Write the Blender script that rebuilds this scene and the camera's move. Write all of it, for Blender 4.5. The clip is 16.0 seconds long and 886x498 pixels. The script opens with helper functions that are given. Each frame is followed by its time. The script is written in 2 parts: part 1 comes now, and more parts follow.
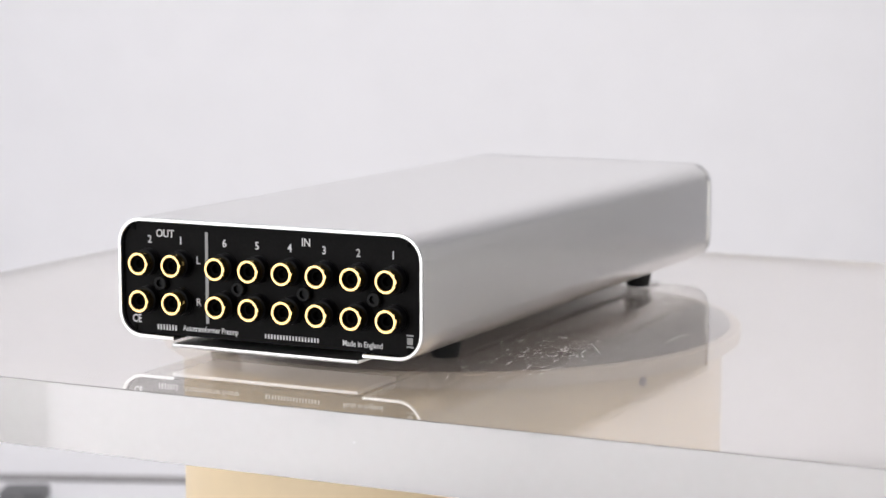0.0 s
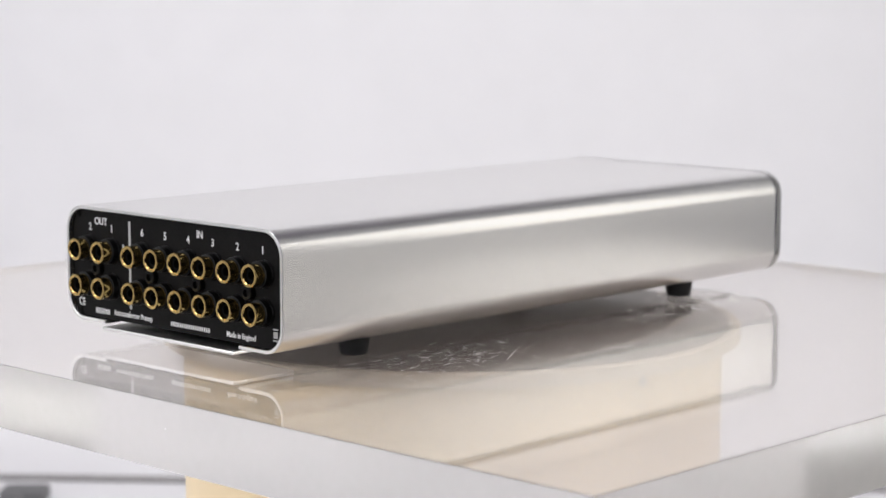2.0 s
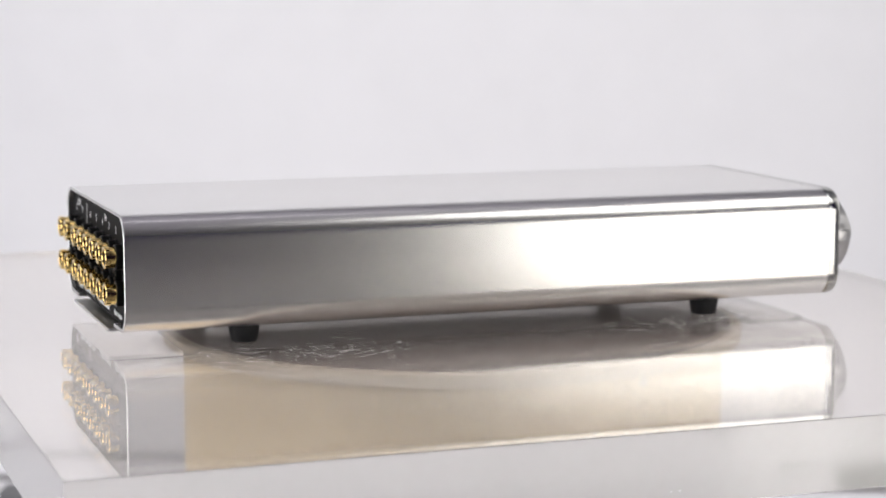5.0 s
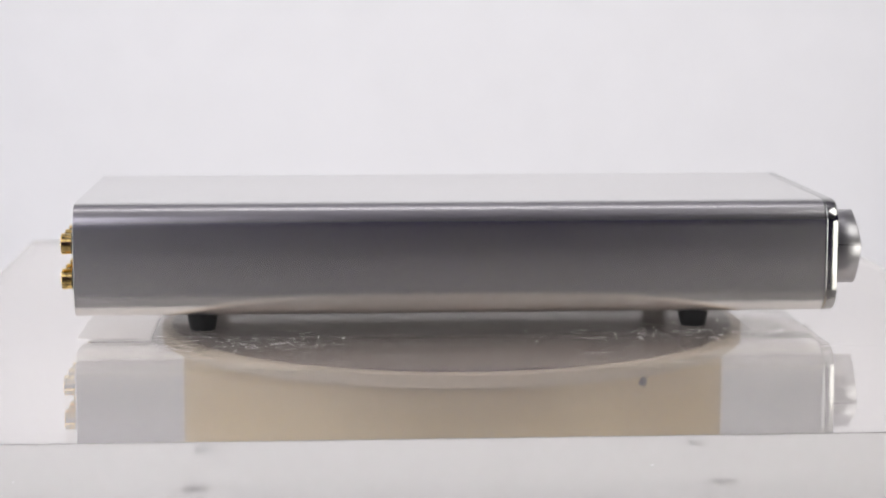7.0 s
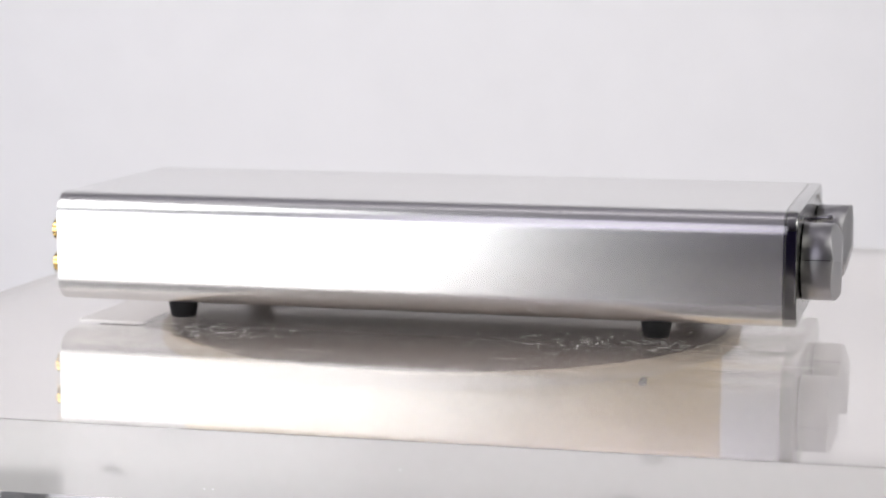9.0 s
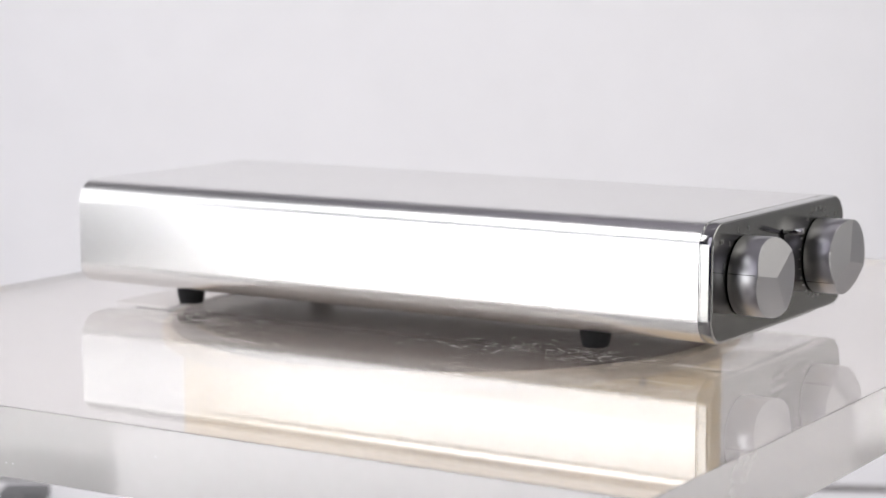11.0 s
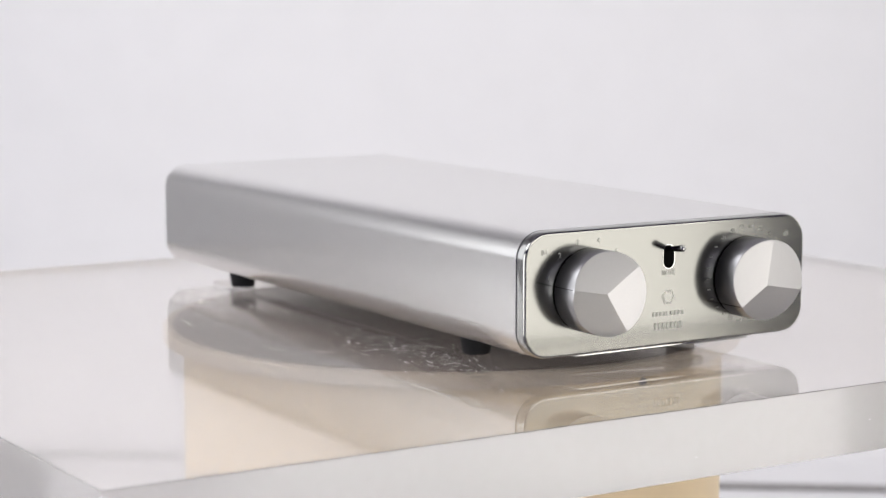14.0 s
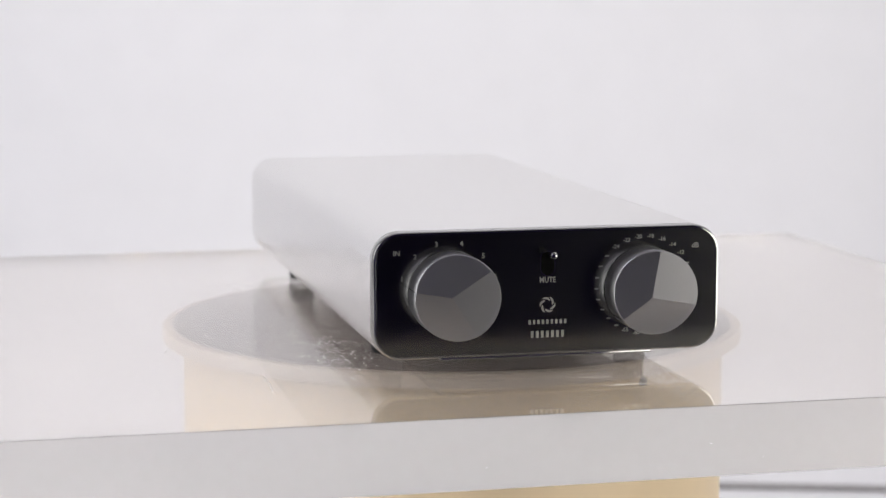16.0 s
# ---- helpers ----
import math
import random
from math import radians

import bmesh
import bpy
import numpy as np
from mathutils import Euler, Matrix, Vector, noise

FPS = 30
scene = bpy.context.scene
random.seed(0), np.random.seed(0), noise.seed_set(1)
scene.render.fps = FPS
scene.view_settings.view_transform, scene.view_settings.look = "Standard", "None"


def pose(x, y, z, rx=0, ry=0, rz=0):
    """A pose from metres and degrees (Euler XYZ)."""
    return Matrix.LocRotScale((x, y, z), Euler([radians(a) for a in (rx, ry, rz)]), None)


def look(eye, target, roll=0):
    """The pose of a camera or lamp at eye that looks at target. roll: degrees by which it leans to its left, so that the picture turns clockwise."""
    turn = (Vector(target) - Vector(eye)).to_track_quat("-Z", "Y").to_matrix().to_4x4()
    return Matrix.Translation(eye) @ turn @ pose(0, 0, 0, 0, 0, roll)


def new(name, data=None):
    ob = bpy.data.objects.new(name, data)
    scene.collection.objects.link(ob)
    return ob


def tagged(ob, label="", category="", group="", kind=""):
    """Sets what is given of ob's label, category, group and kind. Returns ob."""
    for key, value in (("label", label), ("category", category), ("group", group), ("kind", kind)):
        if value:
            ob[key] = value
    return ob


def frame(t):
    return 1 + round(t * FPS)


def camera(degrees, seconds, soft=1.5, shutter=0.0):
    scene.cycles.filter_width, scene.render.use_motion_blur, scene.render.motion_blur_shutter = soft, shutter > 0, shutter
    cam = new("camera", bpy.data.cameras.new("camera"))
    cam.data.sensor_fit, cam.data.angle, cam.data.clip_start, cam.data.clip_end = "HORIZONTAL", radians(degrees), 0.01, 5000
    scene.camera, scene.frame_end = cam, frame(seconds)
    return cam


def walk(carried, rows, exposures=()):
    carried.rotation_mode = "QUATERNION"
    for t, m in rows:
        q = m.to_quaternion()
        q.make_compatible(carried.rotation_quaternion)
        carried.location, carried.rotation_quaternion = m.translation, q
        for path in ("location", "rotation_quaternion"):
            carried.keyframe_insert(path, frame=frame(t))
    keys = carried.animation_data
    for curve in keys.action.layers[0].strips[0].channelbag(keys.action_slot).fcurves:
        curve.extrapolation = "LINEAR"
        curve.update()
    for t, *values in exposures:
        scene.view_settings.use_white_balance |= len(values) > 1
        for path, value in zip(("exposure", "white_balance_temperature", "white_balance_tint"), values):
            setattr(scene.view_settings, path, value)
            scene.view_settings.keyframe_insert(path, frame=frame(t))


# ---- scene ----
Z0 = 1.032  # top of the acrylic slab
TABLE = 0.75

cam = camera(24.0, 16.0, soft=1.5)
cam.data.dof.use_dof = True
cam.data.dof.focus_distance = 0.80
cam.data.dof.aperture_fstop = 15.0
EYE = pose(0, -0.95, Z0 + 0.1533, 90 - 7.553, 0, 0.2345)
walk(cam, [(0.0, EYE), (16.0, EYE)])

# turn of the turntable, degrees about its upright axis
TURN = [(0.0, 64.14), (0.5, 59.95), (1.0, 55.40), (1.5, 50.92), (2.0, 46.45), (2.5, 42.2), (3.0, 37.82), (3.5, 33.42),
        (4.0, 28.88), (4.5, 24.35), (5.3, 17.5), (6.2, 10.3), (7.0, 3.85), (7.5, -0.65), (8.0, -5.08), (8.5, -9.4), (9.3, -16.45), (10.2, -24.5),
        (11.0, -31.65), (11.5, -36.0), (12.0, -40.4), (12.5, -44.75), (13.0, -49.1), (13.5, -53.4), (14.0, -57.8),
        (14.5, -62.15), (15.0, -66.7), (15.5, -71.4), (16.0, -76.3)]

# ---- light ----
world = bpy.data.worlds.new("world")
world.use_nodes = True
world.node_tree.nodes["Background"].inputs[0].default_value = (0.9, 0.95, 1, 1)
world.node_tree.nodes["Background"].inputs[1].default_value = 0.05
scene.world = world
scene.view_settings.exposure = -0.12


def softbox_lamp(name, eye, target, width, height, watts, colour):
    data = bpy.data.lights.new(name, "AREA")
    data.shape, data.size, data.size_y = "RECTANGLE", width, height
    data.energy, data.color = watts, colour
    ob = new(name, data)
    ob.matrix_world = look(eye, target)
    return ob


softbox_lamp("softbox_right", (0.79, -0.575, Z0 - 0.02), (0, 0, Z0), 0.46, 0.46, 2.4, (1, 0.965, 0.90))
softbox_lamp("softbox_left", (-0.89, -0.785, Z0 + 0.08), (0, 0, Z0 + 0.05), 1.01, 0.72, 6.9, (0.98, 0.98, 1))
# unseen lamp, added for the lilac band along the shell's top corner
softbox_lamp("added_lamp_over_camera", (-0.50, -1.25, Z0 + 0.88), (0, 0, Z0), 0.50, 1.0, 2.0, (0.88, 0.84, 1))
softbox_lamp("softbox_upper_right", (0.85, -0.42, Z0 + 0.95), (0, -0.1, Z0), 0.6, 0.55, 3.2, (1, 0.98, 0.945))
softbox_lamp("softbox_upper_left", (-0.85, -0.42, Z0 + 0.95), (0, -0.1, Z0), 0.6, 0.55, 4.2, (0.98, 0.985, 1))
softbox_lamp("softbox_side_left", (-0.99, 0.05, Z0 + 0.44), (0, 0.05, Z0 + 0.38), 0.60, 0.86, 2.1, (0.95, 0.97, 1))
softbox_lamp("softbox_side_right", (0.99, 0.08, Z0 + 0.42), (0, 0.08, Z0 + 0.38), 0.36, 0.72, 0.9, (1, 0.97, 0.91))
# unseen overhead lamp, added to brighten the backdrop paper
narrow_lamp = softbox_lamp("added_lamp_backdrop", (0, 0.10, Z0 + 1.20), (0, 0.97, Z0 + 0.0), 1.7, 0.4, 3.95, (0.99, 0.97, 0.975))
narrow_lamp.data.spread = math.radians(90)  # narrow spread keeps its light on the paper, off the metal

# ---- materials ----


def material(name, colour, rough=0.5, metal=0.0, vary=0.06, scale=40.0, bump=0.0, stretch=(1, 1, 1), aniso=0.0, rough_vary=0.0, spec=0.5, fine=8.0):
    m = bpy.data.materials.new(name)
    m.use_nodes = True
    nt = m.node_tree
    p = nt.nodes["Principled BSDF"]
    p.inputs["Roughness"].default_value, p.inputs["Metallic"].default_value = rough, metal
    p.inputs["Specular IOR Level"].default_value = spec
    tex = nt.nodes.new("ShaderNodeTexCoord")
    mp = nt.nodes.new("ShaderNodeMapping")
    mp.inputs["Scale"].default_value = stretch
    nt.links.new(tex.outputs["Object"], mp.inputs[0])
    n1 = nt.nodes.new("ShaderNodeTexNoise")
    n1.inputs["Scale"].default_value, n1.inputs["Detail"].default_value = scale, 4
    n2 = nt.nodes.new("ShaderNodeTexNoise")
    n2.inputs["Scale"].default_value, n2.inputs["Detail"].default_value = scale * fine, 3
    nt.links.new(mp.outputs[0], n1.inputs["Vector"])
    nt.links.new(mp.outputs[0], n2.inputs["Vector"])
    mix = nt.nodes.new("ShaderNodeMath")
    mix.operation = "ADD"
    nt.links.new(n1.outputs["Fac"], mix.inputs[0])
    nt.links.new(n2.outputs["Fac"], mix.inputs[1])
    ramp = nt.nodes.new("ShaderNodeMapRange")
    ramp.inputs["From Min"].default_value, ramp.inputs["From Max"].default_value = 0.6, 1.4
    ramp.inputs["To Min"].default_value, ramp.inputs["To Max"].default_value = 1 - vary, 1 + vary
    nt.links.new(mix.outputs[0], ramp.inputs["Value"])
    mul = nt.nodes.new("ShaderNodeVectorMath")
    mul.operation = "SCALE"
    mul.inputs[0].default_value = colour
    nt.links.new(ramp.outputs[0], mul.inputs["Scale"])
    nt.links.new(mul.outputs[0], p.inputs["Base Color"])
    if rough_vary:
        rr = nt.nodes.new("ShaderNodeMapRange")
        rr.inputs["From Min"].default_value, rr.inputs["From Max"].default_value = 0.6, 1.4
        rr.inputs["To Min"].default_value, rr.inputs["To Max"].default_value = rough - rough_vary, rough + rough_vary
        nt.links.new(mix.outputs[0], rr.inputs["Value"])
        nt.links.new(rr.outputs[0], p.inputs["Roughness"])
    if bump:
        b = nt.nodes.new("ShaderNodeBump")
        b.inputs["Strength"].default_value, b.inputs["Distance"].default_value = bump, 0.0003
        nt.links.new(n2.outputs["Fac"], b.inputs["Height"])
        nt.links.new(b.outputs[0], p.inputs["Normal"])
    if aniso:
        p.inputs["Anisotropic"].default_value = aniso
        tg = nt.nodes.new("ShaderNodeTangent")
        tg.direction_type, tg.axis = "RADIAL", "X"
        nt.links.new(tg.outputs[0], p.inputs["Tangent"])
    return m


def clear_acrylic(name, rough, clear, colour=(0.955, 0.93, 0.885)):
    m = material(name, colour, rough, 0, 0.02, 30)
    p = m.node_tree.nodes["Principled BSDF"]
    p.inputs["Transmission Weight"].default_value, p.inputs["IOR"].default_value = clear, 1.49
    return m


M_PAPER = material("white_paper", (0.80, 0.795, 0.815), 0.85, 0, 0.02, 3)
M_BOARD = material("added_board_white", (0.60, 0.60, 0.61), 0.8, 0, 0.03, 4)
M_CEIL = material("ceiling_paint", (0.56, 0.53, 0.60), 0.9, 0, 0.05, 2)
M_BOARD_GREY = material("added_board_grey", (0.50, 0.50, 0.49), 0.8, 0, 0.04, 4)
M_DARK = material("dark_studio_wall", (0.075, 0.05, 0.20), 0.9, 0, 0.2, 2)
M_FLOOR = material("dark_studio_floor", (0.07, 0.06, 0.09), 0.7, 0, 0.2, 3)
M_WOODTOP = material("dark_table_board", (0.05, 0.042, 0.06), 0.6, 0, 0.2, 6, stretch=(1, 8, 1))
M_ALU = material("brushed_aluminium", (0.87, 0.862, 0.85), 0.255, 1, 0.012, 90, 0.0, (0.02, 1, 1), 0.2, 0.008)
M_RIM = material("cut_aluminium_edge", (0.86, 0.855, 0.84), 0.32, 1, 0.04, 200)
M_PANEL = material("satin_nickel_panel", (0.235, 0.235, 0.222), 0.16, 1, 0.03, 60, 0.0, (1, 0.02, 1), 0.0, 0.02)
M_CHAMFER = material("polished_edge", (0.50, 0.50, 0.49), 0.12, 1, 0.02, 60)
M_KNOB = material("machined_aluminium", (0.49, 0.485, 0.495), 0.35, 1, 0.02, 150)
M_BLACK = material("black_panel_paint", (0.009, 0.0085, 0.0085), 0.5, 0, 0.25, 120, spec=0.05)
M_PLASTIC = material("black_plastic", (0.006, 0.006, 0.006), 0.32, 0, 0.2, 200, spec=0.12)
# near black: real on the insulators, painted shade in gaps, slits and slots
M_INSULATOR_SHADE = material("black_insulator_and_recess_shade", (0.003, 0.003, 0.003), 0.7, 0, 0.1, 200, spec=0.05)
M_RUBBER = material("black_rubber", (0.011, 0.011, 0.012), 0.6, 0, 0.25, 150, spec=0.2)
M_GOLD = material("gold_plating", (0.95, 0.69, 0.26), 0.11, 1, 0.03, 300)
M_INK = material("white_ink", (0.82, 0.82, 0.82), 0.6, 0, 0.05, 300)
M_ETCH = material("pale_engraving", (0.42, 0.42, 0.40), 0.30, 0.5, 0.05, 300)
M_STRIPE = material("grey_ink", (0.42, 0.42, 0.41), 0.6, 0, 0.05, 300)
M_CHROME = material("dark_chrome", (0.45, 0.45, 0.46), 0.10, 1, 0.02, 200)
M_ACRYLIC = clear_acrylic("clear_acrylic", 0.0, 0.955)
# underside is partly pale and diffuse, so things below look milky
M_ACRYLIC_BASE = clear_acrylic("hazy_acrylic_underside", 0.03, 0.85, (0.95, 0.905, 0.89))
M_ACRYLIC_EDGE = clear_acrylic("sawn_acrylic_edge", 0.13, 0.70, (0.94, 0.92, 0.91))
M_DISC = material("turntable_plate", (0.115, 0.075, 0.056), 0.5, 0, 0.3, 14, 0.05)
M_DISCEDGE = material("turntable_edge", (0.78, 0.67, 0.54), 0.4, 0, 0.05, 30)
M_BRASS = material("gold_lacquered_drum", (0.92, 0.74, 0.48), 0.42, 0.08, 0.03, 8, rough_vary=0.04)
M_SCRATCH = material("scratch_white", (0.88, 0.86, 0.83), 0.5, 0, 0.1, 200)
M_SMUDGE = material("grey_smudge", (0.45, 0.45, 0.46), 0.6, 0, 0.1, 200)
M_PENCIL = material("grey_pencil", (0.30, 0.27, 0.25), 0.6, 0, 0.1, 300)
M_CABLE = material("pale_grey_cable", (0.30, 0.29, 0.29), 0.6, 0, 0.1, 60)
M_GREY = material("grey_plastic", (0.14, 0.14, 0.145), 0.6, 0, 0.1, 60)

# ---- mesh helpers ----


def part(name, bm, mat, parent, label="", at=None, smooth=True):
    me = bpy.data.meshes.new(name)
    bmesh.ops.recalc_face_normals(bm, faces=bm.faces[:])
    if smooth:
        for f in bm.faces:
            f.smooth = True
        for e in bm.edges:
            if len(e.link_faces) == 2 and e.calc_face_angle(0) > radians(32):
                e.smooth = False
    bm.to_mesh(me)
    bm.free()
    me.materials.append(mat)
    ob = new(name, me)
    if at is not None:
        ob.matrix_local = at
    if parent is not None:
        ob.parent = parent
    if label:
        tagged(ob, label)
    return ob


def box(x0, x1, y0, y1, z0, z1, bevel=0.0):
    bm = bmesh.new()
    bmesh.ops.create_cube(bm, size=1)
    for v in bm.verts:
        v.co = Vector(((x0 + x1) / 2 + v.co.x * (x1 - x0), (y0 + y1) / 2 + v.co.y * (y1 - y0), (z0 + z1) / 2 + v.co.z * (z1 - z0)))
    if bevel:
        bmesh.ops.bevel(bm, geom=bm.edges[:], offset=bevel, segments=2, affect="EDGES", profile=0.5)
    return bm


def loft(rings, closed=True, caps=True):
    """Rings of equal counts of points, joined in turn."""
    bm = bmesh.new()
    rows = [[bm.verts.new(p) for p in ring] for ring in rings]
    n = len(rows[0])
    for a, b in zip(rows, rows[1:]):
        for i in range(n if closed else n - 1):
            j = (i + 1) % n
            bm.faces.new((a[i], a[j], b[j], b[i]))
    if caps:
        bm.faces.new(rows[0])
        bm.faces.new(rows[-1])
    return bm


def lathe_x(profile, seg=32, cy=0.0, cz=0.0, caps=True):
    """A body turned about an axis along x; profile: (x, radius)."""
    return loft([[(x, cy + r * math.cos(2 * math.pi * k / seg), cz + r * math.sin(2 * math.pi * k / seg)) for k in range(seg)] for x, r in profile], True, caps)


def lathe_z(profile, seg=64, cx=0.0, cy=0.0, caps=True):
    return loft([[(cx + r * math.cos(2 * math.pi * k / seg), cy + r * math.sin(2 * math.pi * k / seg), z) for k in range(seg)] for z, r in profile], True, caps)


def rounded(hw, z0, z1, r, seg=10):
    """Points (y, z) of a rounded rectangle, going round from the right of the bottom edge."""
    pts = []
    for cy, cz, a0 in ((hw - r, z0 + r, -90), (hw - r, z1 - r, 0), (-hw + r, z1 - r, 90), (-hw + r, z0 + r, 180)):
        for k in range(seg + 1):
            a = radians(a0 + 90 * k / seg)
            pts.append((cy + r * math.cos(a), cz + r * math.sin(a)))
    return pts


def lettering(name, text, size, at, mat, parent, wide=1.0, spacing=1.0, label=""):
    """Flat raised letters, centred, lying in the xy plane of the pose at."""
    cu = bpy.data.curves.new(name, "FONT")
    cu.body, cu.size, cu.extrude = text, size, 0.00006
    cu.align_x, cu.align_y, cu.space_character = "CENTER", "CENTER", spacing
    cu.resolution_u, cu.offset = 3, size * 0.012
    ob = bpy.data.objects.new(name, cu)
    scene.collection.objects.link(ob)
    me = bpy.data.meshes.new_from_object(ob.evaluated_get(bpy.context.evaluated_depsgraph_get()))
    bpy.data.objects.remove(ob)
    me.materials.clear()
    me.materials.append(mat)
    me.transform(Matrix.Diagonal((wide, 1, 1, 1)))
    out = new(name, me)
    out.matrix_local = at
    out.parent = parent
    if label:
        tagged(out, label)
    return out


# ---- the studio ----


def structure(name, bm, mat, label):
    return tagged(part(name, bm, mat, None), label, name.split("_")[0], kind="structure")


structure("floor", box(-2.4, 2.4, -3.2, 1.9, -0.1, 0.0), M_FLOOR, "dark grey studio floor")
structure("wall_back", box(-2.4, 2.4, 1.9, 2.0, 0, 2.7), M_DARK, "dark studio wall behind the paper")
structure("wall_front", box(-2.4, 2.4, -3.3, -3.2, 0, 2.7), M_DARK, "dark studio wall facing the table")
structure("wall_left", box(-2.5, -2.4, -3.3, 2.0, 0, 2.7), M_DARK, "dark studio side wall")
structure("wall_right", box(2.4, 2.5, -3.3, 2.0, 0, 2.7), M_DARK, "dark studio side wall")
structure("ceiling", box(-2.5, 2.5, -3.3, 2.0, 2.7, 2.8), M_CEIL, "pale grey studio ceiling")


def photo_table():
    t = new("photo_table")
    t.location = (0, 0.2, 0)
    part("tabletop", box(-1.15, 1.15, -0.70, 0.80, TABLE - 0.034, TABLE - 0.004, 0.002), M_WOODTOP, t)
    for x in (-1.08, 1.08):
        for y in (-0.62, 0.72):
            part("leg", box(x - 0.025, x + 0.025, y - 0.025, y + 0.025, 0.0, TABLE - 0.034, 0.002), M_WOODTOP, t)
    return tagged(t, "dark-stained wooden table under white backdrop paper", "table")


def paper_sweep():
    prof = [(-0.15, TABLE - 0.003)]
    cy, cz, r = 0.87, TABLE + 0.10, 0.1025
    for k in range(13):
        a = radians(-90 + 90 * k / 12)
        prof.append((cy + r * math.cos(a), cz + r * math.sin(a)))
    prof.append((0.9725, Z0 + 1.5))
    outer = [(y, z) for y, z in prof]
    inner = [(prof[0][0], prof[0][1] + 0.0025)] + [(cy + (r - 0.0025) * math.cos(radians(-90 + 90 * k / 12)), cz + (r - 0.0025) * math.sin(radians(-90 + 90 * k / 12))) for k in range(13)] + [(0.97, Z0 + 1.5)]
    loop = outer + inner[::-1]
    ob = part("backdrop", loft([[(x, y, z) for y, z in loop] for x in (-1.12, 1.12)]), M_PAPER, None)
    return tagged(ob, "smooth white seamless backdrop paper curving up from the table", "backdrop", kind="structure")


# boards out of view, added for the metal sides to reflect
def side_board(x, mat):
    ob = part("added_board", box(x - 0.006, x + 0.006, -0.30, 0.86, TABLE, 2.5, 0.001), mat, None)
    return tagged(ob, "unseen pale board added beside the table as a reflector", "reflector board", "boards round the table")


photo_table()
paper_sweep()
side_board(-1.02, M_BOARD)
side_board(1.02, M_BOARD_GREY)


def cable(points, radius, label):
    cu = bpy.data.curves.new("cable", "CURVE")
    cu.dimensions, cu.bevel_depth, cu.bevel_resolution = "3D", radius, 3
    sp = cu.splines.new("POLY")
    sp.points.add(len(points) - 1)
    for p, q in zip(sp.points, points):
        p.co = (*q, 1)
    ob = bpy.data.objects.new("cable", cu)
    scene.collection.objects.link(ob)
    me = bpy.data.meshes.new_from_object(ob.evaluated_get(bpy.context.evaluated_depsgraph_get()))
    bpy.data.objects.remove(ob)
    me.materials.clear()
    me.materials.append(M_CABLE)
    return tagged(new("cable", me), label, "cable")


cable([(-0.95 + 0.1 * k, 0.790 - 0.043 * (-0.95 + 0.1 * k) + 0.003 * math.sin(k * 1.3), TABLE + 0.0030) for k in range(20)], 0.0030, "thin grey cable lying across the white paper")


def clamp():
    c = new("clamp")
    c.location = (-0.354, 0.742, TABLE)
    part("jaw", box(-0.019, 0.019, -0.024, 0.010, 0, 0.012, 0.003), M_GREY, c)
    part("screw", lathe_x([(0.024, 0.004), (0.05, 0.004)], 12, 0, 0.007), M_GREY, c, at=pose(0, 0, 0, 0, 0, -90))
    part("handle", lathe_x([(0.05, 0.009), (0.055, 0.011), (0.061, 0.009)], 14, 0, 0.011), M_GREY, c, at=pose(0, 0, 0, 0, 0, -90))
    return tagged(c, "dark grey clamp lying on the white paper", "clamp")


clamp()

# ---- turntable ----


def drum_pedestal():
    d = new("turntable_drum")
    d.location = (0.0005, 0, TABLE)
    top = Z0 - 0.0262 - 0.0072 - TABLE
    part("drum", lathe_z([(0, 0.1225), (0.001, 0.1235), (top - 0.001, 0.1235), (top, 0.1225)], 128), M_BRASS, d, "glossy gold drum")
    # a faint pencilled scrawl that cannot be read: joined humps and one tall loop
    def scrawl(run):
        bm = bmesh.new()
        for k in range(len(run) - 1):
            (a0, z0), (a1, z1) = run[k], run[k + 1]
            quad = []
            for a, z, w in ((a0, z0, -1), (a1, z1, -1), (a1, z1, 1), (a0, z0, 1)):
                dx, dz = (a1 - a0) * 0.00216, z1 - z0
                ln = math.hypot(dx, dz) or 1
                a, z = a - w * dz / ln * 0.2, z + w * dx / ln * 0.00045
                quad.append(bm.verts.new((0.12365 * math.sin(radians(a)), -0.12365 * math.cos(radians(a)), top - z)))
            bm.faces.new(quad)
        part("writing_stroke", bm, M_PENCIL, d, smooth=False)

    def line(a):
        return 0.0590 - 0.0075 * (a + 73) / 18

    for a0, tall in ((-73, 0.0028), (-69.5, 0.0030), (-66, 0.0032), (-62.5, 0.0032)):
        scrawl([(a0 + 3.5 * k / 10, line(a0 + 3.5 * k / 10) - tall * abs(math.sin(math.pi * k / 10)) ** 0.7) for k in range(11)])
    scrawl([(-57.2 + 1.5 * math.cos(k * 0.52), 0.0500 + 0.0018 * math.sin(k * 0.52)) for k in range(13)])
    scrawl([(-55.7 + 1.3 * k / 8, 0.0518 - 0.0100 * k / 8) for k in range(9)])
    part("screw", lathe_x([(0, 0.0022), (0.0008, 0.0019)], 14), M_GREY, d, "small grey screw head", at=pose(0, 0, top - 0.004) @ pose(0, 0, 0, 0, 0, -50) @ pose(0.1234, 0, 0))
    return tagged(d, "gold-lacquered cylindrical drum carrying a clear slab", "turntable")


def disc():
    d = new("turntable_disc")
    part("plate", lathe_z([(0, 0.1316), (0.0006, 0.1324), (0.0056, 0.1324), (0.0062, 0.1317)], 128), M_DISCEDGE, d)
    part("top_sheet", lathe_z([(0.0063, 0.1278), (0.0069, 0.1275)], 128), M_DISC, d, "matt grey-brown sheet")
    return tagged(d, "round flat rotating disc with a pale edge under the slab", "turntable disc")


SX0, SX1, SY0, SY1 = -0.2245, 0.2350, -0.2715, 0.2600


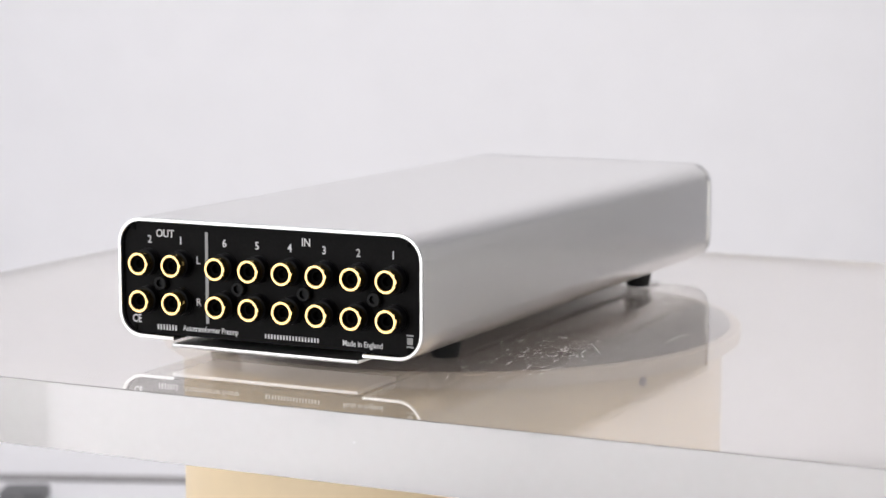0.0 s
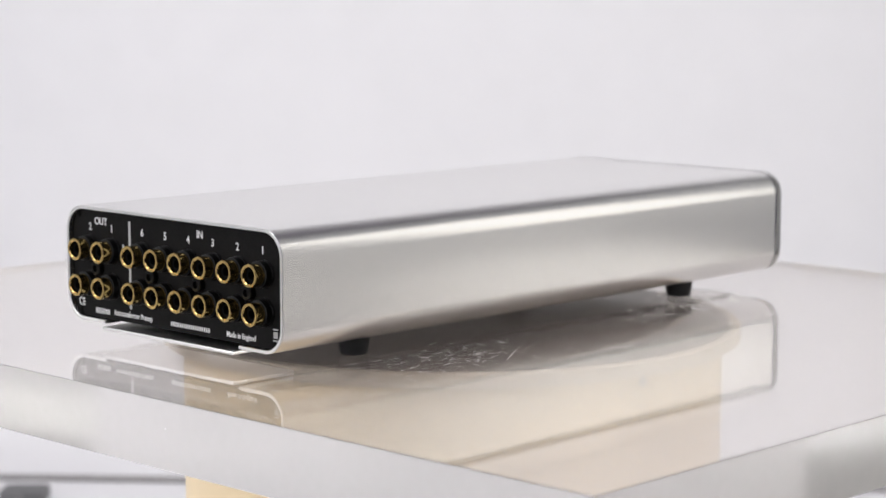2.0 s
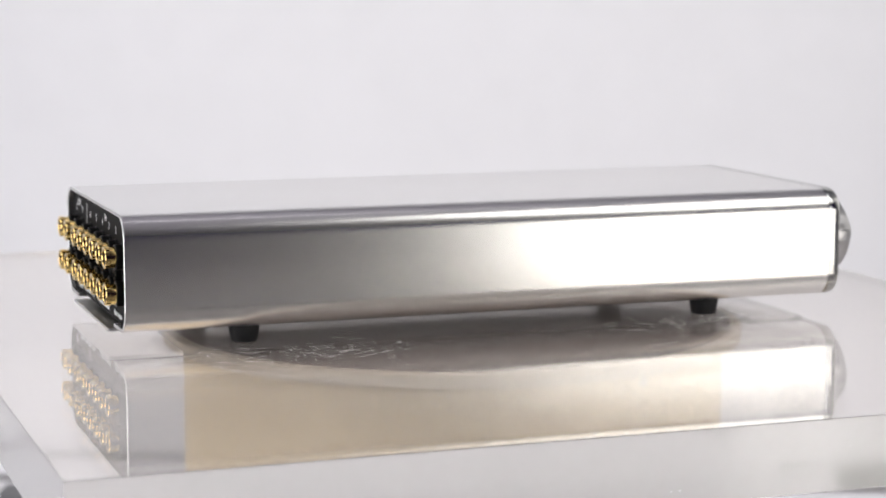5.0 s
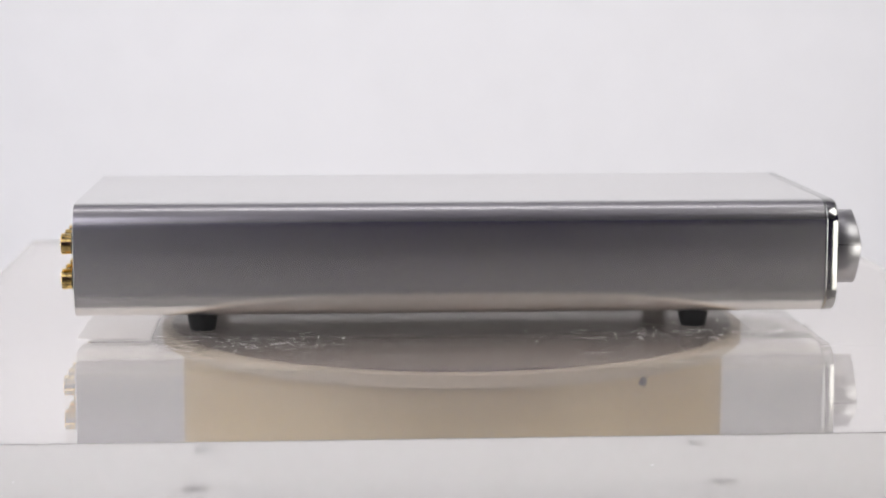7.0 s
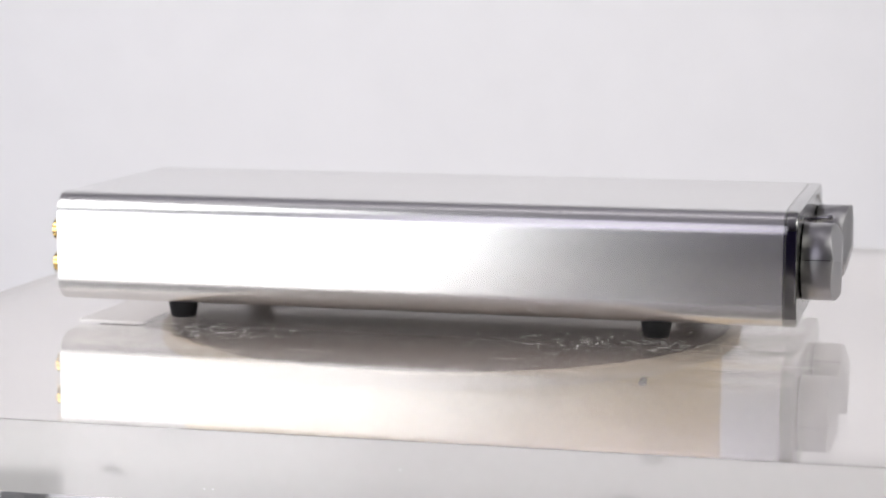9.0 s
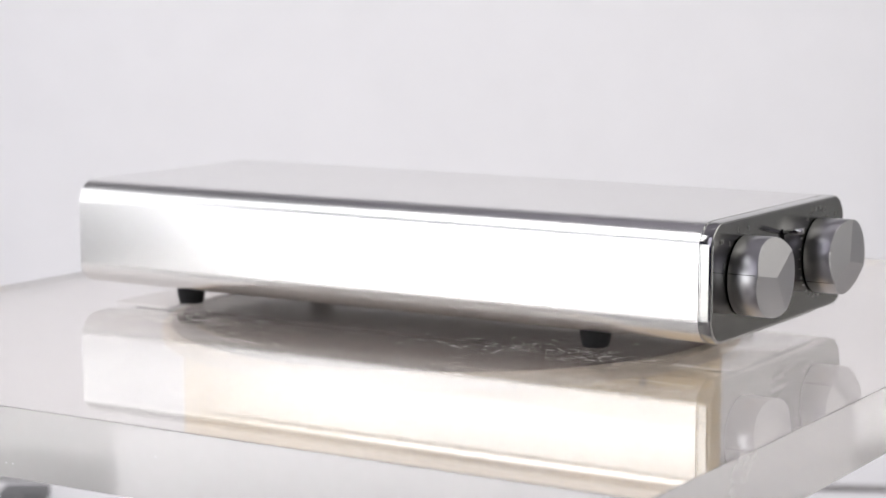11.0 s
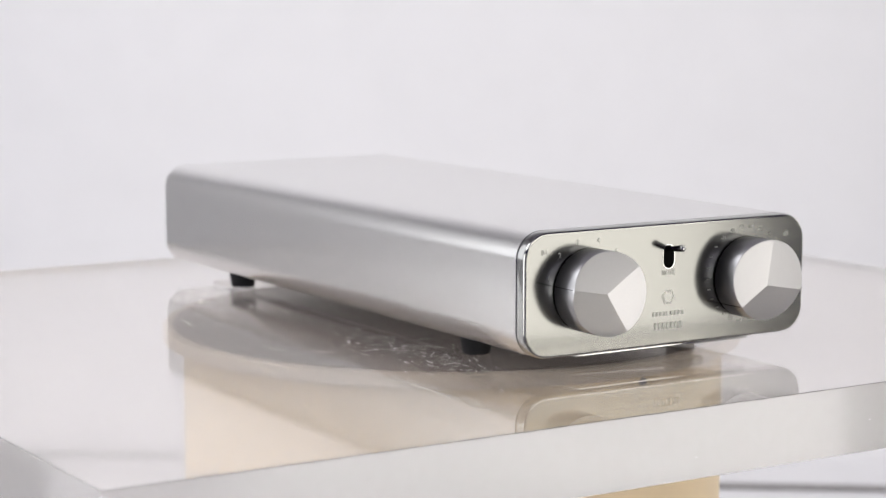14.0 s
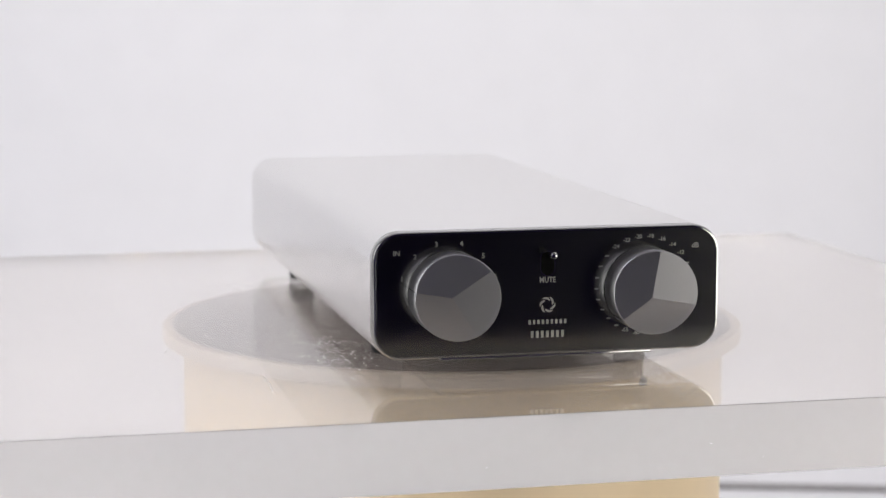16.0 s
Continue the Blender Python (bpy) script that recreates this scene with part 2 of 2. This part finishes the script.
def slab():
    s = new("acrylic_slab")
    body = part("body", box(SX0, SX1, SY0, SY1, 0, 0.026, 0.0003), M_ACRYLIC, s, smooth=False)
    body.visible_shadow = False
    body.data.materials.append(M_ACRYLIC_EDGE)
    body.data.materials.append(M_ACRYLIC_BASE)
    for f in body.data.polygons:
        f.material_index = 1 if abs(f.normal.z) < 0.5 else (2 if f.normal.z < 0 else 0)
    rng = random.Random(5)
    # worn patches of fine scratches, and a few long ones
    bm = bmesh.new()

    def sliver(x, y, a, length, w):
        dx, dy = math.cos(a), math.sin(a)
        bend = rng.uniform(-0.1, 0.1) * length
        pts = [(x - dx * length / 2, y - dy * length / 2), (x - dy * bend, y + dx * bend), (x + dx * length / 2, y + dy * length / 2)]
        up = [bm.verts.new((px, py, 0.02605)) for px, py in pts]
        dn = [bm.verts.new((px - dy * w, py + dx * w, 0.02605)) for px, py in pts]
        for i in range(2):
            bm.faces.new((up[i], up[i + 1], dn[i + 1], dn[i]))

    for k in range(140):
        sliver(rng.gauss(-0.090, 0.026), rng.gauss(-0.086, 0.012), rng.choice((0, 0, 1.57, 0.3, 2.6)) + rng.uniform(-0.3, 0.3), rng.uniform(0.0008, 0.006), rng.uniform(0.00016, 0.00034))
    for k in range(140):
        sliver(rng.gauss(0.085, 0.030), rng.gauss(-0.074, 0.012), rng.choice((0, 0, 1.57, 0.3, 2.6)) + rng.uniform(-0.3, 0.3), rng.uniform(0.0008, 0.006), rng.uniform(0.00016, 0.00034))
    for x, y, a, ln in ((-0.0728, -0.0902, 1.9, 0.010), (-0.068, -0.099, 0.55, 0.022), (-0.030, -0.122, -0.12, 0.022), (0.052, -0.118, 0.25, 0.014), (0.083, -0.140, -0.3, 0.010), (0.16, -0.11, -0.05, 0.03), (0.03, -0.09, 1.2, 0.004)):
        sliver(x, y, a, ln, 0.0003)
    sc = part("scratches", bm, M_SCRATCH, s, "fine white scratches", smooth=False)
    tagged(sc, kind="stuff")
    # chips and smudges on the polished edges
    bm = bmesh.new()
    for k in range(5):
        x, z, w = rng.uniform(SX0 + 0.02, SX1 - 0.02), rng.uniform(0.004, 0.022), rng.uniform(0.0004, 0.0012)
        vs = [bm.verts.new((x + w * math.cos(i * 1.047) / 2, SY0 - 0.0001, z + 0.00012 * math.sin(i * 1.047))) for i in range(6)]
        bm.faces.new(vs)
    for X in (SX0 - 0.0001, SX1 + 0.0001):
        for k in range(4):
            y, z, w = rng.uniform(SY0 + 0.02, SY1 - 0.02), rng.uniform(0.004, 0.022), rng.uniform(0.0004, 0.0012)
            vs = [bm.verts.new((X, y + w * math.cos(i * 1.047) / 2, z + 0.00012 * math.sin(i * 1.047))) for i in range(6)]
            bm.faces.new(vs)
    tagged(part("edge_marks", bm, M_SMUDGE, s, "small grey marks on the edges", smooth=False), kind="stuff")
    return tagged(s, "thick clear polished acrylic slab, scratched, on the turntable", "slab")


# ---- the preamplifier ----
HW, ZB, ZT, RC = 0.0690, 0.0074, 0.0562, 0.0108
XR, XP, XC, XF0, XF = -0.1645, -0.1622, 0.1573, 0.1577, 0.1628
ZC = (ZB + ZT) / 2
SLOT = 0.0430


def shell_profile():
    """C-shaped section with a slot along the underside."""
    w = 0.0015
    out = [(SLOT, ZB)] + rounded(HW, ZB, ZT, RC) + [(-SLOT, ZB)]
    inn = [(SLOT, ZB + w)] + rounded(HW - w, ZB + w, ZT - w, RC - w) + [(-SLOT, ZB + w)]
    return out, inn


def chassis(a):
    out, inn = shell_profile()
    b = 0.00025
    loop = out + inn[::-1]
    n = len(out)

    def ring(x, inset):
        pts = []
        for i, (y, z) in enumerate(loop):
            cy, cz = max(-HW + RC, min(HW - RC, y)), max(ZB + RC, min(ZT - RC, z))
            dy, dz = y - cy, z - cz
            ln = math.hypot(dy, dz) or 1
            s = -inset if i < n else inset
            pts.append((x, y + dy / ln * s, z + dz / ln * s))
        return pts

    part("shell", loft([ring(XR + b, 0), ring(XC - b, 0)]), M_ALU, a, "brushed aluminium tube with rounded corners")
    part("shell_rim", loft([ring(XR, b), ring(XR + b, 0.0)]), M_RIM, a, "bright cut rim")
    part("bottom_pan", box(XR + 0.030, XF - 0.030, -SLOT + 0.0015, SLOT - 0.0015, 0.0056, 0.0072, 0.0003), M_PLASTIC, a, "black underside pan")
    part("rear_lip", box(XR - 0.0022, XR + 0.0295, -SLOT + 0.0008, SLOT - 0.0008, 0.0052, 0.0067, 0.0003), M_RIM, a, "bent aluminium lip")
    part("front_lip", box(XF - 0.0295, XF - 0.0030, -SLOT + 0.0008, SLOT - 0.0008, 0.0060, 0.0071, 0.0003), M_CHAMFER, a, "bent aluminium lip")


def rear_panel(a):
    w = 0.0018
    p = part("rear_panel", loft([[(x, y, z) for y, z in rounded(HW - w, ZB + w, ZT - w, RC - w)] for x in (XP, XP + 0.0015)]), M_BLACK, a, "black painted panel with white lettering")

    def at(y, z):
        return pose(XP - 0.00012, y - 0.0010, z) @ pose(0, 0, 0, 90, 0, -90)

    for text, y, z, size in (("OUT", 0.0486, 0.0499, 0.0044), ("2", 0.0560, 0.0473, 0.0044), ("1", 0.0412, 0.0474, 0.0044), ("6", 0.0207, 0.0475, 0.0044), ("5", 0.0057, 0.0474, 0.0044),
                             ("4", -0.0091, 0.0474, 0.0044), ("3", -0.0244, 0.0474, 0.0044), ("2", -0.0394, 0.0473, 0.0044), ("1", -0.0544, 0.0473, 0.0044), ("IN", -0.0164, 0.0500, 0.0044),
                             ("L", 0.0331, 0.0400, 0.0044), ("R", 0.0331, 0.0232, 0.0044)):
        lettering("lettering", text, size, at(y, z), M_INK, p, 0.92)
    lettering("lettering", "Autotransformer Preamp", 0.0033, at(0.0277, 0.0124), M_INK, p, 0.76)
    lettering("lettering", "Made in England", 0.0032, at(-0.0410, 0.0121), M_INK, p, 0.84)
    lettering("lettering", "CE", 0.0046, at(0.0627, 0.0147), M_INK, p, 0.8)
    # maker's name and address, as plain bars
    for y0, wd, hh, count in ((0.0483, 0.0098, 0.0022, 7), (-0.0096, 0.0250, 0.0018, 18)):
        step = wd / count
        for k in range(count):
            part("printed_bar", box(-step * 0.26, step * 0.26, -hh / 2, hh / 2, 0, 0.00012), M_INK, p, at=at(y0 + (k + 0.5) * step - wd / 2, 0.0121))
    part("divider_line", box(-0.0007, 0.0007, -0.0183, 0.0183, 0, 0.00015), M_STRIPE, p, "grey printed line", at=at(0.0290, 0.0333))
    # crossed bin mark
    part("bin_mark", box(-0.0012, 0.0012, -0.0013, 0.0013, 0, 0.00012), M_STRIPE, p, at=at(-0.0615, 0.0150))
    part("bin_mark", box(-0.0015, 0.0015, -0.0003, 0.0003, 0, 0.00012), M_STRIPE, p, at=at(-0.0615, 0.0172))
    part("bin_mark", box(-0.0015, 0.0015, -0.0004, 0.0004, 0, 0.00012), M_STRIPE, p, at=at(-0.0615, 0.0127))
    for y in (0.0499, 0.0136, -0.0162, -0.0469):
        part("screw", lathe_x([(0, 0.0030), (-0.0022, 0.0030), (-0.0026, 0.0026), (-0.0026, 0.0016), (-0.0012, 0.0015)], 20), M_PLASTIC, p, "black socket screw", at=pose(XP, y - 0.0010, 0.0302))
    # notches drawn as thin black blocks, their shade put into the colour
    for y in (0.0622, -0.0622):
        for z in (ZT - 0.0036, ZB + 0.0036):
            part("notch", box(-0.0003, 0, -0.0006, 0.0006, -0.0016, 0.0016), M_INSULATOR_SHADE, p, at=pose(XP, y, z))
    return p


def socket(a, y, z):
    s = part("phono_socket", lathe_x([(0, 0.0056), (-0.0006, 0.0056), (-0.0008, 0.0053), (-0.0036, 0.0053), (-0.0039, 0.0048)], 28), M_PLASTIC, a, "gold-plated phono socket", at=pose(XP, y, z))
    part("barrel", lathe_x([(-0.0036, 0.0044), (-0.0060, 0.0044), (-0.0062, 0.0046), (-0.0080, 0.0046), (-0.0083, 0.0044), (-0.0083, 0.0036), (-0.0080, 0.0033), (-0.0040, 0.0033)], 28), M_GOLD, s, "gold barrel")
    part("insulator", lathe_x([(-0.0040, 0.0032), (-0.0066, 0.0032), (-0.0066, 0.0019), (-0.0045, 0.0018)], 20), M_INSULATOR_SHADE, s, "black insulator")
    # slits as black slivers on the barrel; the colour gives their shade
    for k in range(4):
        part("slit", box(-0.0081, -0.0064, -0.0002, 0.0002, 0.0044, 0.0048), M_INSULATOR_SHADE, s, at=pose(0, 0, 0, 45 + 90 * k))
    return s


def front_panel(a):
    def ring(x, inset):
        return [(x, y, z) for y, z in rounded(HW - inset, ZB + inset, ZT - inset, RC - inset)]

    part("gap_seal", loft([ring(XC - 0.0005, 0.0004), ring(XF0 + 0.0005, 0.0004)]), M_CHAMFER, a, "thin shadow gap")
    e = part("front_plate", loft([ring(XF0, 0.0004), ring(XF0 + 0.0004, 0.0), ring(XF - 0.0013, 0.0), ring(XF - 0.0004, 0.0004), ring(XF - 0.0002, 0.0010)]), M_CHAMFER, a, "nickel plate with polished rounded edges")
    part("face", loft([ring(XF - 0.0003, 0.00105), ring(XF, 0.0011)]), M_PANEL, e, "satin nickel face")
    return e


def knob(a, y, z, turn, name_label):
    """A turned cap whose end is cut by three planes; one is almost square to the axis, the other two fall away to the pointer."""
    R, n, tip = 0.0163, 96, 0.0160
    ay, az = -0.0026, 0.0
    cuts = ((-0.02, 0.0), (0.16, -0.20), (0.16, 0.162))

    def end(p, q):
        """Height of the cut end over the panel."""
        return tip + min(u * (p - ay) + v * (q - az) for u, v in cuts)

    # black base disc paints the shade in the gap behind the cap
    k = part("knob", lathe_x([(0.0001, R - 0.0006), (0.0006, R - 0.0006)], 64), M_INSULATOR_SHADE, a, name_label, at=pose(XF, y, z, turn))
    # where the three ridges meet the rim
    hits = []
    for e in (180, 42, 312):
        c, d = math.cos(radians(e)), math.sin(radians(e))
        b = ay * c + az * d
        s = -b + math.sqrt(b * b - ay * ay - az * az + R * R)
        hits.append(round(math.degrees(math.atan2(az + s * d, ay + s * c)) % 360, 3))
    angs = sorted({360.0 * i / n for i in range(n)} | set(hits))
    bm = bmesh.new()

    def ring(r, x=None, drop=0.0):
        pts = [(r * math.cos(radians(p)), r * math.sin(radians(p))) for p in angs]
        return [bm.verts.new((end(p, q) - drop if x is None else x, p, q)) for p, q in pts]

    rows = [ring(R - 0.0003, 0.0005), ring(R, 0.0008), ring(R, None, 0.00022), ring(R - 0.00022)]
    m = len(angs)
    for r0, r1 in zip(rows, rows[1:]):
        for i in range(m):
            bm.faces.new((r0[i], r0[(i + 1) % m], r1[(i + 1) % m], r1[i])).smooth = True
    apex = bm.verts.new((tip, ay, az))
    for i in range(m):
        bm.faces.new((rows[-1][i], rows[-1][(i + 1) % m], apex))
    bm.faces.new(rows[0][::-1])
    for e in bm.edges:
        if len(e.link_faces) == 2 and e.calc_face_angle(0) > radians(25):
            e.smooth = False
    part("cap", bm, M_KNOB, k, "machined aluminium cap with a three-faced end", smooth=False)
    part("pointer", box(0.0010, 0.0126, -0.0001, 0.0001, -0.00013, 0.00013), M_INSULATOR_SHADE, k, "fine engraved pointer line", at=pose(0, -R, 0))
    return k


def front_controls(a):
    fp = front_panel(a)

    def at(y, z):
        return pose(XF + 0.0001, y - 0.0007, z) @ pose(0, 0, 0, 90, 0, 90)

    zl = 0.0333
    knob(a, -0.0394, zl - 0.0006, -9, "input selector knob")
    knob(a, 0.0383, zl - 0.0012, 38, "volume knob")
    for k, ang in enumerate((164, 134, 105, 75, 45, 16)):
        lettering("lettering", str(k + 1), 0.0028, at(-0.0389 + 0.0190 * math.cos(radians(ang)), zl + 0.0187 * math.sin(radians(ang))), M_ETCH, fp)
    lettering("lettering", "IN", 0.0028, at(-0.0592, 0.0483), M_ETCH, fp)
    lettering("lettering", "dB", 0.0028, at(0.0596, 0.0481), M_ETCH, fp)
    for text, ang in (("-24", 127), ("-22", 112), ("-20", 97.5), ("-18", 83), ("-16", 68.5), ("-14", 54), ("-12", 40), ("-55", 247), ("-60", 261)):
        lettering("lettering", text, 0.0022, at(0.0389 + 0.0193 * math.cos(radians(ang)), zl + 0.0190 * math.sin(radians(ang))), M_ETCH, fp)
    for ang in (25, 10, 142, 156, 170, 183, 196, 209, 222, 235, 276):
        part("scale_mark", box(-0.0008, 0.0008, -0.00028, 0.00028, 0, 0.0001), M_ETCH, fp, at=at(0.0389 + 0.0193 * math.cos(radians(ang)), zl + 0.0190 * math.sin(radians(ang))))
    # switch
    lettering("lettering", "MUTE", 0.0031, at(0.0, 0.0364), M_ETCH, fp, 0.82)

    def stadium(hw, hh, depth0, depth1):
        pts = [(hw * math.cos(radians(t)), hh - hw + hw * math.sin(radians(t))) for t in range(0, 181, 18)] + [(hw * math.cos(radians(t)), -hh + hw + hw * math.sin(radians(t))) for t in range(180, 361, 18)]
        return loft([[(x, y, z) for y, z in pts] for x in (depth0, depth1)])

    sw = part("mute_switch", stadium(0.0030, 0.0050, 0.0, 0.00012), M_CHAMFER, fp, "toggle switch in an upright slot", at=pose(XF, -0.0007, 0.0428))
    # no opening is cut: a black plate paints the slot's shade
    part("slot", stadium(0.0026, 0.0046, 0.0001, 0.00022), M_INSULATOR_SHADE, sw, "slot shade, a thin black plate")
    part("lever", loft([[(x, r * math.cos(t * math.pi / 8), r * math.sin(t * math.pi / 8)) for t in range(16)] for x, r in ((0.0, 0.0009), (0.0066, 0.0013), (0.0088, 0.0014), (0.0094, 0.0011), (0.0097, 0.0005))]), M_CHROME, sw, "short chrome lever", at=pose(0.0002, 0, 0.0030, 0, -8, 0))
    # maker's mark as a swirl of arcs, and its two lines of lettering as bars
    for k in range(6):
        bm = bmesh.new()
        ins, outs = [], []
        for i in range(9):
            f = i / 8
            t = radians(60 * k + 75 * f)
            r0 = 0.0019 + 0.0012 * f
            wd = 0.00085 * math.sin(math.pi * (0.08 + 0.92 * f)) + 0.0001
            ins.append(bm.verts.new(((r0 - wd / 2) * math.cos(t), (r0 - wd / 2) * math.sin(t), 0)))
            outs.append(bm.verts.new(((r0 + wd / 2) * math.cos(t), (r0 + wd / 2) * math.sin(t), 0)))
        for i in range(8):
            bm.faces.new((ins[i], outs[i], outs[i + 1], ins[i + 1]))
        part("swirl_mark", bm, M_ETCH, fp, at=at(0.0, 0.0268))
    for z, wd, hh, count in ((0.0202, 0.0160, 0.0017, 9), (0.0154, 0.0142, 0.0026, 7)):
        step = wd / count
        for k in range(count):
            part("engraved_bar", box(-step * 0.27, step * 0.27, -hh / 2, hh / 2, 0, 0.0001), M_ETCH, fp, at=at((k + 0.5) * step - wd / 2, z))


def preamplifier():
    a = new("preamplifier")
    chassis(a)
    rear_panel(a)
    for z in (0.0383, 0.0232):
        for y in [-0.0562 + 0.01514 * k for k in range(6)] + [0.0400, 0.0555]:
            socket(a, y, z)
    front_controls(a)
    for x in (-0.1112, 0.1030):
        for y in (-0.0520, 0.0520):
            part("foot", lathe_z([(0, 0.0052), (0.0006, 0.0057), (0.0060, 0.0066), (0.0076, 0.0066)], 28, x, y), M_RUBBER, a, "tapered black rubber foot")
    return tagged(a, "slim silver aluminium preamplifier with rounded corners on the slab", "preamplifier")


DRUM = drum_pedestal()
DISC = disc()
SLAB = slab()
AMP = preamplifier()


def motions():
    walk(DISC, [(t, pose(0, 0, Z0 - 0.0262 - 0.0071, 0, 0, a)) for t, a in TURN])
    walk(SLAB, [(t, pose(0, 0, Z0 - 0.0260, 0, 0, a)) for t, a in TURN])
    walk(AMP, [(t, pose(0, 0, Z0, 0, 0, a - 0.35)) for t, a in TURN])


motions()
